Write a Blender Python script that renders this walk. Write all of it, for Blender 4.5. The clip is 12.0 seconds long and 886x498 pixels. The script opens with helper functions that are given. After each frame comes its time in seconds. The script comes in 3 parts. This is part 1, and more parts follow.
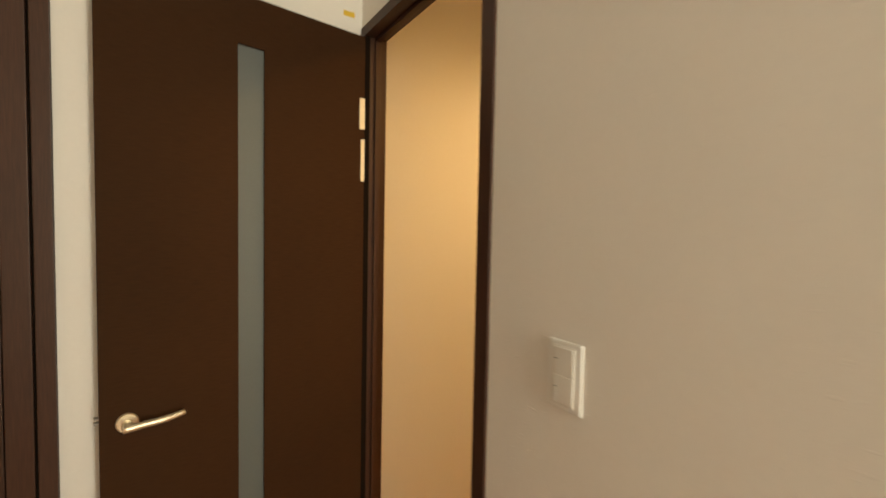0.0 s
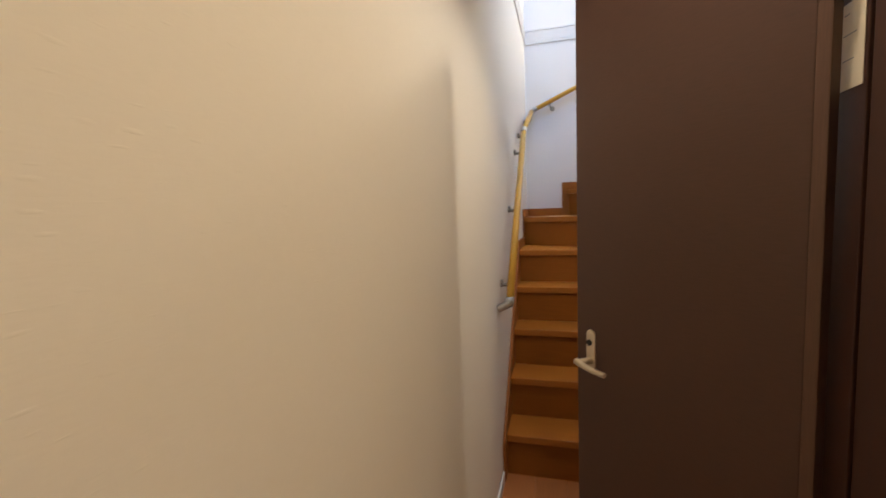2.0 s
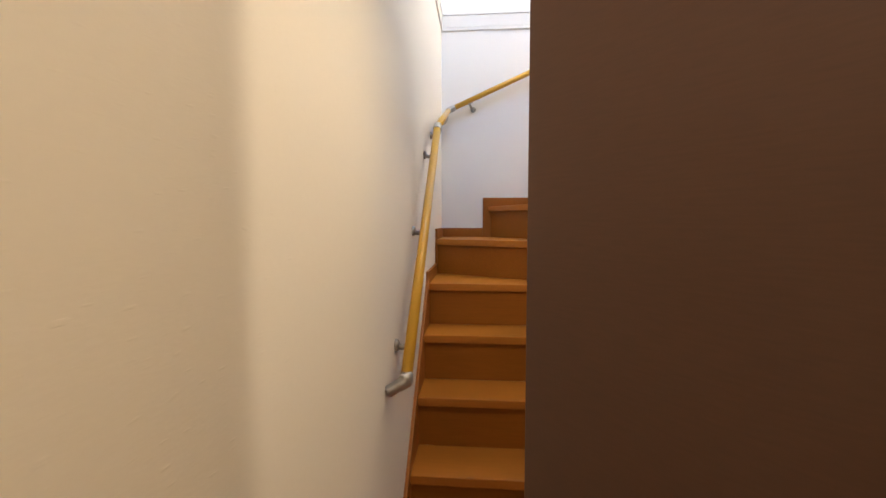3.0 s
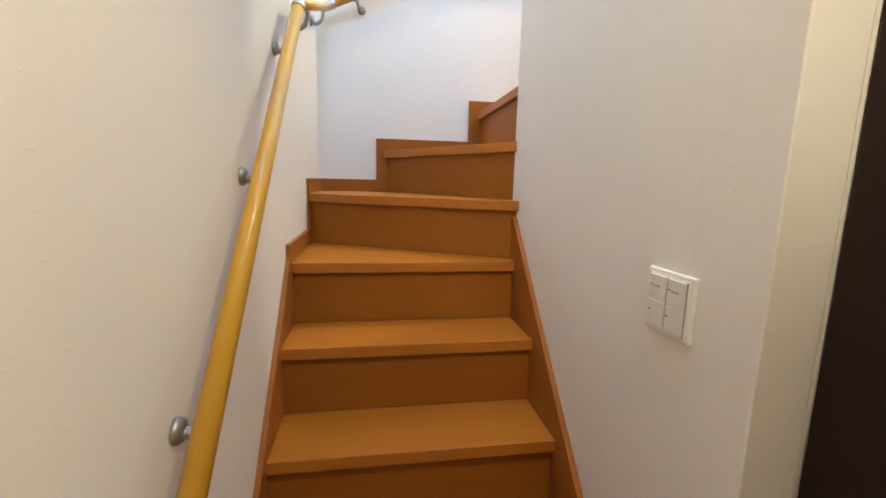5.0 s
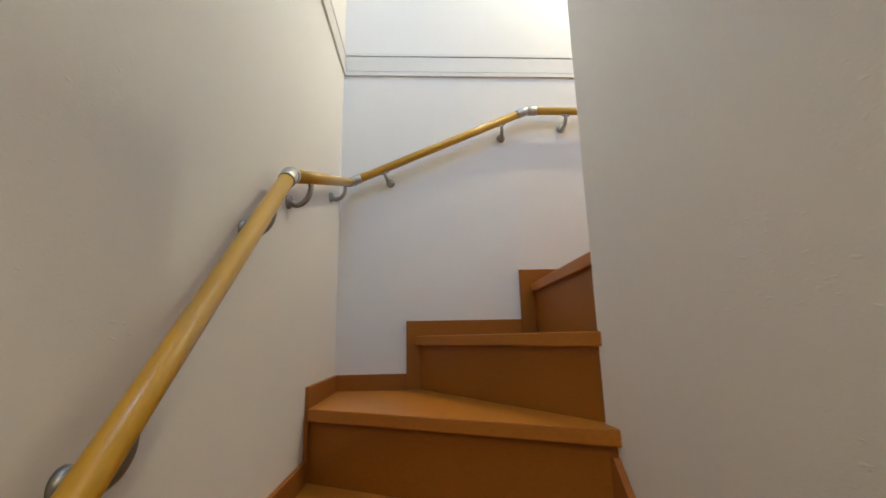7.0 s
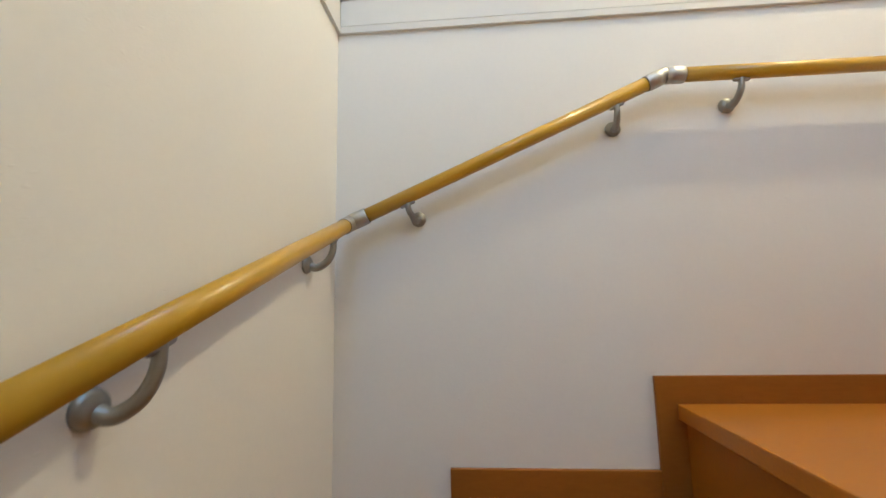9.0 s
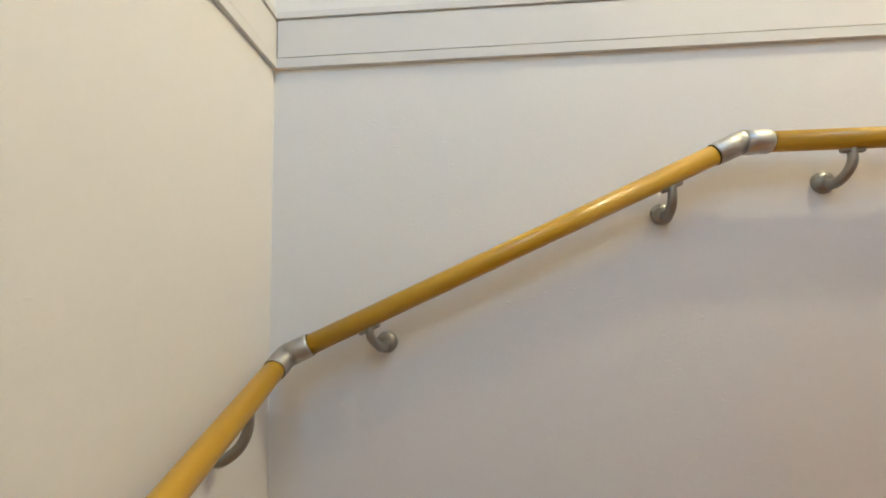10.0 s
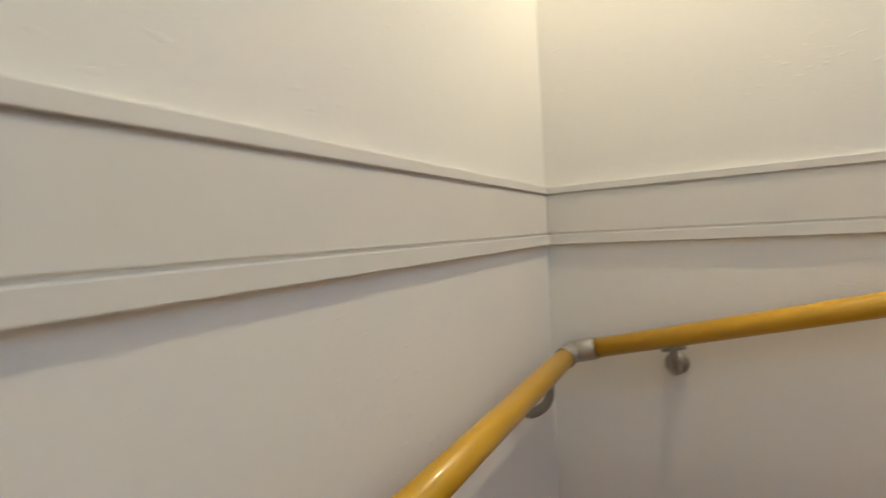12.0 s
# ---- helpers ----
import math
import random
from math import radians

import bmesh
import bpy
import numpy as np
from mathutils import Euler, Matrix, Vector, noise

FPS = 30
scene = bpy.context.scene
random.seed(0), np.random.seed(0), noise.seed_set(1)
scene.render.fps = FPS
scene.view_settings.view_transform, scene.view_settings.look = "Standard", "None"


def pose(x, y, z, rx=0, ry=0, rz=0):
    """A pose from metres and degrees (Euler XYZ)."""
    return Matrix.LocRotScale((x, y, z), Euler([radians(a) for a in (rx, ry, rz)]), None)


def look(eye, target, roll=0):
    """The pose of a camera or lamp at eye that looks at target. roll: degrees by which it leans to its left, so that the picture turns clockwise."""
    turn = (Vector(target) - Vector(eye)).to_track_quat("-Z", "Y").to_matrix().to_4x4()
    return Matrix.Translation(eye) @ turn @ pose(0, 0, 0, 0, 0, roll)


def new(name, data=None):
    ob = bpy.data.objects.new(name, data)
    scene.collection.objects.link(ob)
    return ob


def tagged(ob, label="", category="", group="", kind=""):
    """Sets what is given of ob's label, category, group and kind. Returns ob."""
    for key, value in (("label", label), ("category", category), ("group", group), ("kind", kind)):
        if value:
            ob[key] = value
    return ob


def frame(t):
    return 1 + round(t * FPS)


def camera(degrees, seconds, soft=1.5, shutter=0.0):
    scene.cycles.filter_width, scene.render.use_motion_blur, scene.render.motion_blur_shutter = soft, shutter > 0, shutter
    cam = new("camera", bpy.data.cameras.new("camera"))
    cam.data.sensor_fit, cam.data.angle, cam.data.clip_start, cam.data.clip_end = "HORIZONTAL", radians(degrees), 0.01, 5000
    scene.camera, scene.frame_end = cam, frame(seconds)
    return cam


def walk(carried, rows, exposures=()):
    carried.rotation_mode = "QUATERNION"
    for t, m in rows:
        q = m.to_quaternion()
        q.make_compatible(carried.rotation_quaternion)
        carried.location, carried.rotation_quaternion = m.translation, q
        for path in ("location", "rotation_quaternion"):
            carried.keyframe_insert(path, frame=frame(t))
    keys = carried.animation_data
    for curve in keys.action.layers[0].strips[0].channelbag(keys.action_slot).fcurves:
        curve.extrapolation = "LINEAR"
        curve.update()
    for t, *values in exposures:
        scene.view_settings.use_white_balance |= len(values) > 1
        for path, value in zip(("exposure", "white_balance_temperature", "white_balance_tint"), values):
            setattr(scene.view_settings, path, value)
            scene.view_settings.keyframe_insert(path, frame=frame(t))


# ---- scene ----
cam = camera(92.5, 12.0, soft=1.5, shutter=0.3)
PATH = [
    (0, (1.398, -2.950, 1.340), (-0.277, -1.861, 1.253), 1.1),
    (0.3, (1.145, -2.894, 1.320), (-0.578, -1.884, 1.216), 0.8),
    (0.6, (0.891, -2.819, 1.337), (-0.775, -1.718, 1.220), -0.3),
    (0.7, (0.805, -2.796, 1.326), (-0.818, -1.633, 1.214), -0.9),
    (0.8, (0.726, -2.762, 1.339), (-0.844, -1.531, 1.192), -1.1),
    (1.0, (0.605, -2.681, 1.344), (-0.854, -1.321, 1.196), -2.0),
    (1.1, (0.555, -2.644, 1.347), (-0.825, -1.205, 1.197), -2.5),
    (1.5, (0.37, -2.417, 1.35), (-0.614, -0.685, 1.174), -2.9),
    (2, (0.287, -2.017, 1.322), (-0.254, -0.1, 1.148), -2.0),
    (2.5, (0.251, -1.653, 1.347), (-0.019, 0.324, 1.221), -0.9),
    (3, (0.261, -1.3, 1.356), (0.095, 0.689, 1.234), -0.0),
    (3.2, (0.278, -1.168, 1.364), (0.131, 0.821, 1.22), -0.0),
    (4.8, (0.293, -0.631, 1.317), (0.504, 1.338, 1.030), 1.5),
    (5, (0.275, -0.589, 1.325), (0.599, 1.359, 1.007), 1.4),
    (5.5, (0.250, -0.440, 1.329), (0.819, 1.454, 1.030), 1.7),
    (6, (0.260, -0.315, 1.347), (0.836, 1.592, 1.177), 0.4),
    (6.5, (0.274, -0.209, 1.406), (0.606, 1.754, 1.597), -0.6),
    (6.8, (0.318, -0.145, 1.441), (0.521, 1.811, 1.798), -0.5),
    (7, (0.362, -0.106, 1.461), (0.456, 1.849, 1.871), -1.1),
    (7.2, (0.360, -0.052, 1.468), (0.400, 1.902, 1.889), -0.9),
    (8.8, (0.378, 0.547, 1.860), (0.252, 2.517, 2.185), -0.8),
    (9, (0.364, 0.618, 1.915), (0.212, 2.595, 2.180), -1.1),
    (9.5, (0.357, 0.763, 2.072), (0.199, 2.748, 2.261), -1.4),
    (10, (0.370, 0.909, 2.226), (0.259, 2.896, 2.425), -1.4),
    (10.5, (0.325, 1.067, 2.348), (0.478, 3.061, 2.355), -1.1),
    (11, (0.355, 1.201, 2.504), (1.029, 3.083, 2.474), -0.5),
    (11.3, (0.463, 1.268, 2.532), (1.416, 3.026, 2.470), -0.1),
    (11.5, (0.561, 1.338, 2.588), (1.755, 2.941, 2.522), -0.8),
    (12, (0.786, 1.409, 2.701), (2.484, 2.463, 2.635), -3.2),
]
walk(cam, [(t, look(eye, target, roll)) for t, eye, target, roll in PATH],
     exposures=[(0, 1.00, 7400, 6), (0.5, 1.05, 7300, 6), (0.9, 1.02, 6000, 6), (1.5, 1.08, 5000, 6), (2.0, 0.70, 4800, 7), (2.5, 0.88, 4950, 8), (3.2, 0.98, 5150, 6), (4.8, 1.38, 4850, 0), (5.5, 1.42, 4850, 0), (6.0, 1.28, 4800, 0), (6.5, 0.95, 4950, -3), (7.0, 0.36, 5200, -1), (9.0, 0.38, 5400, -2), (10.5, 0.06, 5550, -2), (12, -0.50, 5700, -1)])

# ---- light ----
world = bpy.data.worlds.new("world")
scene.world = world
world.use_nodes = True
wn = world.node_tree.nodes
sky = wn.new("ShaderNodeTexSky")
sky.sky_type, sky.sun_disc, sky.sun_elevation, sky.sun_rotation = "NISHITA", False, radians(40), radians(150)
wn["Background"].inputs["Strength"].default_value = 0.12
world.node_tree.links.new(sky.outputs["Color"], wn["Background"].inputs["Color"])


def lamp(name, kind, m, power, colour, **extra):
    data = bpy.data.lights.new(name, kind)
    data.energy, data.color = power, colour
    for key, value in extra.items():
        if key == "radius":
            data.shadow_soft_size = value
        elif key == "cone":
            data.spot_size, data.spot_blend = radians(value), 0.6
        elif key == "size":
            data.shape, data.size, data.size_y = "RECTANGLE", value[0], value[1]
    ob = new(name, data)
    ob.matrix_world = m
    return ob


WARM = (1.0, 0.70, 0.39)
HALL_Z = 2.32
lamp("hall_downlight_lamp", "SPOT", look((0.47, -1.22, HALL_Z - 0.03), (0.47, -1.22, 0)), 12, WARM, radius=0.05, cone=152)
lamp("hall_side_downlight_lamp", "SPOT", look((1.10, -1.80, HALL_Z - 0.03), (1.10, -1.80, 0)), 24, (1.0, 0.60, 0.22), radius=0.06, cone=174)
lamp("toilet_front_downlight_lamp", "SPOT", look((0.72, -0.49, HALL_Z - 0.025), (0.72, -0.49, 0)), 16, (1.0, 0.68, 0.36), radius=0.03, cone=140)
lamp("stair_wall_lamp_bulb", "POINT", pose(1.455, 1.28, 3.70), 36, (1.0, 0.77, 0.48), radius=0.03)
lamp("upper_window_light", "AREA", look((0.45, -0.17, 4.05), (0.42, 1.0, 2.5)), 11.5, (0.32, 0.58, 1.0), size=(0.68, 1.08))
lamp("room_window_light", "AREA", look((3.06, -2.54, 1.45), (0.0, -3.1, 1.35)), 20, (1.0, 0.98, 0.88), size=(0.20, 1.3))


# ---- materials ----
def material(name, base, rough=0.5, metal=0.0, grain=(1, 1, 1), scale=30.0, amount=0.06, bump=0.05, bump_scale=300.0, bump_grain=(1, 1, 1), gloss=0.5, coat=0.0, dist=0.002):
    """Principled surface, colour varied at two scales, with fine relief."""
    mat = bpy.data.materials.new(name)
    mat.use_nodes = True
    nt = mat.node_tree
    n, link = nt.nodes, nt.links.new
    b = n["Principled BSDF"]
    b.inputs["Roughness"].default_value, b.inputs["Metallic"].default_value = rough, metal
    b.inputs["Coat Weight"].default_value, b.inputs["Coat Roughness"].default_value = coat, 0.12
    b.inputs["Specular IOR Level"].default_value = gloss
    tc = n.new("ShaderNodeTexCoord")

    def noise_at(g, sc, detail):
        mp = n.new("ShaderNodeMapping")
        mp.inputs["Scale"].default_value = g
        tx = n.new("ShaderNodeTexNoise")
        tx.inputs["Scale"].default_value, tx.inputs["Detail"].default_value = sc, detail
        link(tc.outputs["Object"], mp.inputs["Vector"])
        link(mp.outputs["Vector"], tx.inputs["Vector"])
        return tx.outputs["Fac"]

    fine, wide = noise_at(grain, scale, 5.0), noise_at((1, 1, 1), 2.2, 3.0)
    add = n.new("ShaderNodeMath")
    add.operation = "MULTIPLY_ADD"
    link(wide, add.inputs[0])
    add.inputs[1].default_value = 0.6
    link(fine, add.inputs[2])
    ramp = n.new("ShaderNodeMapRange")
    ramp.inputs["From Min"].default_value, ramp.inputs["From Max"].default_value = 0.45, 1.15
    ramp.inputs["To Min"].default_value, ramp.inputs["To Max"].default_value = 1.0 - amount, 1.0 + amount
    link(add.outputs[0], ramp.inputs["Value"])
    mix = n.new("ShaderNodeVectorMath")
    mix.operation = "SCALE"
    mix.inputs[0].default_value = base
    link(ramp.outputs["Result"], mix.inputs["Scale"])
    link(mix.outputs["Vector"], b.inputs["Base Color"])
    rr = n.new("ShaderNodeMapRange")
    rr.inputs["To Min"].default_value, rr.inputs["To Max"].default_value = max(0.02, rough - 0.08), min(1.0, rough + 0.08)
    link(fine, rr.inputs["Value"])
    link(rr.outputs["Result"], b.inputs["Roughness"])
    bp = n.new("ShaderNodeBump")
    bp.inputs["Strength"].default_value, bp.inputs["Distance"].default_value = bump, dist
    link(noise_at(bump_grain, bump_scale, 4.0), bp.inputs["Height"])
    link(bp.outputs["Normal"], b.inputs["Normal"])
    return mat


PAPER = material("wallpaper", (0.80, 0.77, 0.72), 0.75, amount=0.015, scale=90, bump=0.22, bump_scale=240, dist=0.0012)


def paper_dashes(mat):
    """Sparse short level dashes pressed into the wallpaper."""
    n, link = mat.node_tree.nodes, mat.node_tree.links.new
    b = n["Principled BSDF"]
    old = b.inputs["Normal"].links[0].from_socket
    tc, mp, tx = n.new("ShaderNodeTexCoord"), n.new("ShaderNodeMapping"), n.new("ShaderNodeTexNoise")
    mp.inputs["Scale"].default_value = (1, 1, 2.6)
    tx.inputs["Scale"].default_value, tx.inputs["Detail"].default_value = 62.0, 1.0
    mr, bp = n.new("ShaderNodeMapRange"), n.new("ShaderNodeBump")
    mr.inputs["From Min"].default_value, mr.inputs["From Max"].default_value = 0.69, 0.77
    bp.inputs["Strength"].default_value, bp.inputs["Distance"].default_value = 0.42, 0.0008
    link(tc.outputs["Object"], mp.inputs["Vector"])
    link(mp.outputs["Vector"], tx.inputs["Vector"])
    link(tx.outputs["Fac"], mr.inputs["Value"])
    link(mr.outputs["Result"], bp.inputs["Height"])
    link(old, bp.inputs["Normal"])
    link(bp.outputs["Normal"], b.inputs["Normal"])


paper_dashes(PAPER)
CEILING = material("ceiling_paper", (0.80, 0.78, 0.74), 0.85, amount=0.015, bump=0.3, bump_scale=150)
TRIM = material("moulding_paper", (0.72, 0.69, 0.64), 0.6, amount=0.015, bump=0.1, bump_scale=200)
DARK = material("dark_wood_grain", (0.040, 0.018, 0.008), 0.7, gloss=0.05, grain=(9, 9, 90), scale=3.2, amount=0.22, bump=0.06, bump_scale=12, bump_grain=(6, 6, 60), dist=0.0006)
TDOOR = material("grey_brown_door_grain", (0.086, 0.043, 0.027), 0.5, gloss=0.4, grain=(9, 9, 90), scale=3.2, amount=0.13, bump=0.10, bump_scale=12, bump_grain=(6, 6, 60), dist=0.0005)
TSTILE = material("lighter_brown_edge_strip", (0.125, 0.070, 0.045), 0.5, gloss=0.3, grain=(90, 90, 6), scale=3.0, amount=0.15, bump=0.08, bump_scale=12, bump_grain=(60, 60, 5), dist=0.0004)
DARKV = material("dark_wood_upright_grain", (0.055, 0.024, 0.014), 0.5, gloss=0.3, grain=(90, 90, 6), scale=3.0, amount=0.28, bump=0.12, bump_scale=12, bump_grain=(60, 60, 5), dist=0.0006)
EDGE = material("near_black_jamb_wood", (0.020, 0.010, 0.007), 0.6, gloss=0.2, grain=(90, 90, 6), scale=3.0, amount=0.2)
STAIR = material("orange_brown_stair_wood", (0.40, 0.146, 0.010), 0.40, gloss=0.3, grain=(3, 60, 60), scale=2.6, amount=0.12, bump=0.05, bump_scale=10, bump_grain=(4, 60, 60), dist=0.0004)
# tread wood again for the risers, their upright-face shade put into a darker base
STAIR_SHADED = material("orange_brown_stair_wood_shaded", (0.29, 0.103, 0.005), 0.46, gloss=0.2, grain=(3, 60, 60), scale=2.6, amount=0.12, bump=0.05, bump_scale=10, bump_grain=(4, 60, 60), dist=0.0004)
SKIRT = material("brown_skirting_wood", (0.30, 0.108, 0.012), 0.44, gloss=0.25, grain=(14, 14, 60), scale=2.4, amount=0.10, bump=0.05, bump_scale=12, dist=0.0004)
FLOOR = material("orange_floor_wood", (0.42, 0.17, 0.045), 0.36, grain=(60, 3, 60), scale=2.6, amount=0.14, bump=0.05, bump_scale=10, bump_grain=(60, 4, 60), dist=0.0004)
RAIL = material("yellow_varnished_rail_wood", (0.55, 0.310, 0.011), 0.36, grain=(8, 8, 8), scale=4.0, amount=0.05, bump=0.02, bump_scale=40, coat=0.30, dist=0.0004)
NICKEL = material("brushed_nickel", (0.50, 0.48, 0.44), 0.47, metal=1.0, amount=0.05, scale=120, bump=0.05, bump_scale=500, dist=0.0003)
STEEL = material("grey_cast_bracket_metal", (0.33, 0.32, 0.29), 0.42, metal=0.85, amount=0.08, scale=90, bump=0.05, bump_scale=300, dist=0.0003)
CHAMP = material("champagne_handle_metal", (0.72, 0.62, 0.46), 0.34, metal=0.75, amount=0.04, scale=90, bump=0.03, bump_scale=300, dist=0.0003)
BLACK = material("black_lock_slot", (0.012, 0.011, 0.010), 0.3, amount=0.1)
GAP = material("dark_joint_shadow_gap", (0.010, 0.007, 0.005), 0.9, amount=0.1, gloss=0.03)
PLASTIC = material("white_switch_plastic", (0.82, 0.81, 0.77), 0.35, amount=0.01, bump=0.02)
ROCKER = material("off_white_rocker_plastic", (0.78, 0.76, 0.71), 0.38, amount=0.01, bump=0.02)
GREY = material("grey_marking_print", (0.30, 0.29, 0.27), 0.6, amount=0.02)
WHITEP = material("cream_hinge_plate", (0.78, 0.68, 0.50), 0.4, amount=0.04)
PAPERLABEL = material("cream_label_paper", (0.74, 0.66, 0.50), 0.7, amount=0.06, scale=60)
BASE = material("white_baseboard_vinyl", (0.80, 0.78, 0.74), 0.45, amount=0.02)
FROST = material("frosted_glass_panel", (0.16, 0.19, 0.19), 0.55, amount=0.06, scale=200, bump=0.2, bump_scale=400)
FROST.node_tree.nodes["Principled BSDF"].inputs["Transmission Weight"].default_value = 0.45
YELLOW = material("yellow_sticker", (0.75, 0.50, 0.05), 0.6, amount=0.05)


# ---- mesh helpers ----
def box(bm, x0, y0, z0, x1, y1, z1, bevel=0.0):
    r = bmesh.ops.create_cube(bm, size=1.0)
    vs = r["verts"]
    for v in vs:
        v.co = Vector((x0 + (v.co.x + 0.5) * (x1 - x0), y0 + (v.co.y + 0.5) * (y1 - y0), z0 + (v.co.z + 0.5) * (z1 - z0)))
    if bevel:
        es = list({e for v in vs for e in v.link_edges})
        bmesh.ops.bevel(bm, geom=es, offset=bevel, segments=2, affect="EDGES", profile=0.6)
    return bm


def boxes(*rows, bevel=0.0):
    bm = bmesh.new()
    for r in rows:
        box(bm, *r, bevel=bevel)
    return bm


def slab(points, z0, z1, bevel=0.0):
    """A plate with the plan outline points (counter-clockwise) from z0 to z1."""
    bm = bmesh.new()
    low = [bm.verts.new((x, y, z0)) for x, y in points]
    high = [bm.verts.new((x, y, z1)) for x, y in points]
    bm.faces.new(high)
    bm.faces.new(low[::-1])
    n = len(points)
    for i in range(n):
        bm.faces.new((low[i], low[(i + 1) % n], high[(i + 1) % n], high[i]))
    if bevel:
        bmesh.ops.bevel(bm, geom=list(bm.edges), offset=bevel, segments=2, affect="EDGES", profile=0.6)
    return bm


def profile(points, axis, a, b, bevel=0.0):
    """A board whose outline points lie in the plane across axis, from a to b along it."""
    bm = bmesh.new()

    def put(p, q):
        return (q, p[0], p[1]) if axis == "x" else (p[0], q, p[1])

    one = [bm.verts.new(put(p, a)) for p in points]
    two = [bm.verts.new(put(p, b)) for p in points]
    bm.faces.new(one)
    bm.faces.new(two[::-1])
    n = len(points)
    for i in range(n):
        bm.faces.new((one[(i + 1) % n], one[i], two[i], two[(i + 1) % n]))
    bmesh.ops.recalc_face_normals(bm, faces=bm.faces)
    if bevel:
        bmesh.ops.bevel(bm, geom=list(bm.edges), offset=bevel, segments=2, affect="EDGES", profile=0.6)
    return bm


def tube(path, radii, sides=20, bm=None, turn=0.0):
    """A closed round bar along the points of path, with a radius (or one radius each)."""
    bm = bm or bmesh.new()
    path = [Vector(p) for p in path]
    if not isinstance(radii, (list, tuple)):
        radii = [radii] * len(path)
    rings = []
    side = None
    for i, p in enumerate(path):
        d = (path[min(i + 1, len(path) - 1)] - path[max(i - 1, 0)]).normalized()
        if side is None:
            side = d.cross(Vector((0, 0, 1)))
            if side.length < 0.05:
                side = d.cross(Vector((1, 0, 0)))
        side = (side - d * side.dot(d)).normalized()
        up = d.cross(side)
        rings.append([bm.verts.new(p + radii[i] * (math.cos(a) * side + math.sin(a) * up)) for a in [turn + 2 * math.pi * k / sides for k in range(sides)]])
    for a, b in zip(rings, rings[1:]):
        for k in range(sides):
            bm.faces.new((a[k], a[(k + 1) % sides], b[(k + 1) % sides], b[k]))
    bm.faces.new(rings[0])
    bm.faces.new(rings[-1])
    bmesh.ops.recalc_face_normals(bm, faces=bm.faces)
    for f in bm.faces:
        f.smooth = len(f.verts) == 4
    return bm


def arc(points, n=6):
    """A smooth line through the points."""
    p = [Vector(q) for q in points]
    p = [2 * p[0] - p[1]] + p + [2 * p[-1] - p[-2]]
    out = []
    for i in range(1, len(p) - 2):
        for k in range(n):
            t = k / n
            out.append(0.5 * (2 * p[i] + (p[i + 1] - p[i - 1]) * t + (2 * p[i - 1] - 5 * p[i] + 4 * p[i + 1] - p[i + 2]) * t * t + (3 * p[i] - p[i - 1] - 3 * p[i + 1] + p[i + 2]) * t ** 3))
    return out + [p[-2]]


def mesh_of(name, bm, mat):
    me = bpy.data.meshes.new(name)
    bm.to_mesh(me)
    bm.free()
    me.materials.append(mat)
    return me


def part(name, bm, mat, parent, label=""):
    ob = new(name, mesh_of(name, bm, mat))
    ob.parent = parent
    return tagged(ob, label)


def thing(name, label, category, at=(0, 0, 0), group="", kind=""):
    ob = new(name)
    ob.empty_display_size = 0.05
    ob.location = at
    return tagged(ob, label, category, group, kind)


def structure(name, bm, mat, label="", category=""):
    return tagged(new(name, mesh_of(name, bm, mat)), label or name.replace("_", " "), category or "wall", kind="structure")


# ---- plan ----
W, FAR, RIGHT, CW = 0.782, 1.69, 1.652, 0.872    # stair width, far wall, outer wall of the upper flight, centre wall's other face
RISE, GO = 0.21, 0.205
END = 0.925                                      # where the centre wall ends at the turn
HX = 0.90                                        # right wall of the hall
PX = 0.760                                       # face of the post that carries the toilet door
DY0, DY1 = -2.375, -2.300                          # wall between room and hall
TOP = 5.0

structure("wall_left", boxes((-0.12, DY1, 0, 0, FAR, TOP)), PAPER, "textured off-white wallpapered wall along hall and stairs")
structure("wall_far", boxes((-0.12, FAR, 0, RIGHT + 0.12, FAR + 0.12, TOP)), PAPER, "textured off-white wallpapered wall at the stair turn")
structure("wall_right", boxes((RIGHT, -0.95, 0, RIGHT + 0.12, FAR, TOP)), PAPER, "textured off-white wallpapered wall beside the upper flight")
structure("wall_center", boxes((W, -0.13, 0, CW, END, 2.80), bevel=0.003), PAPER, "textured off-white wallpapered wall between the two stair flights")
structure("wall_hall_right", boxes((HX, -0.165, 0, HX + 0.10, -0.13, HALL_Z), (HX, -1.05, 2.03, HX + 0.10, -0.165, HALL_Z), (PX + 0.012, -1.32, 0, HX + 0.10, -1.05, HALL_Z), (CW, -0.13, 0, RIGHT, -0.03, HALL_Z)), PAPER, "off-white wallpapered hall wall with the toilet doorway")
structure("wall_hall_side", boxes((HX + 0.10, -1.08, 0, 2.35, -0.95, HALL_Z), (2.35, DY1, 0, 2.45, -0.95, HALL_Z)), PAPER, "plain off-white wall of the hall's side")
structure("wall_toilet", boxes((HX + 0.10, -0.95, 0, RIGHT, -0.85, HALL_Z)), PAPER, "off-white wall inside the dark toilet")
structure("wall_room", boxes((-0.13, DY0, 0, -0.02, DY1, 2.45), (-0.02, DY0, 2.03, 0.69, DY1, 2.45), (0.69, DY0, 0, 3.2, DY1, 2.45)), PAPER, "off-white wallpapered wall with the room doorway")
structure("wall_room_left", boxes((-0.13, -5.0, 0, -0.03, -4.1, 2.45), (-0.13, -4.1, 2.03, -0.03, -3.19, 2.45), (-0.13, -3.19, 0, -0.03, DY0, 2.45)), PAPER, "white wallpapered room wall beside a dark door frame")
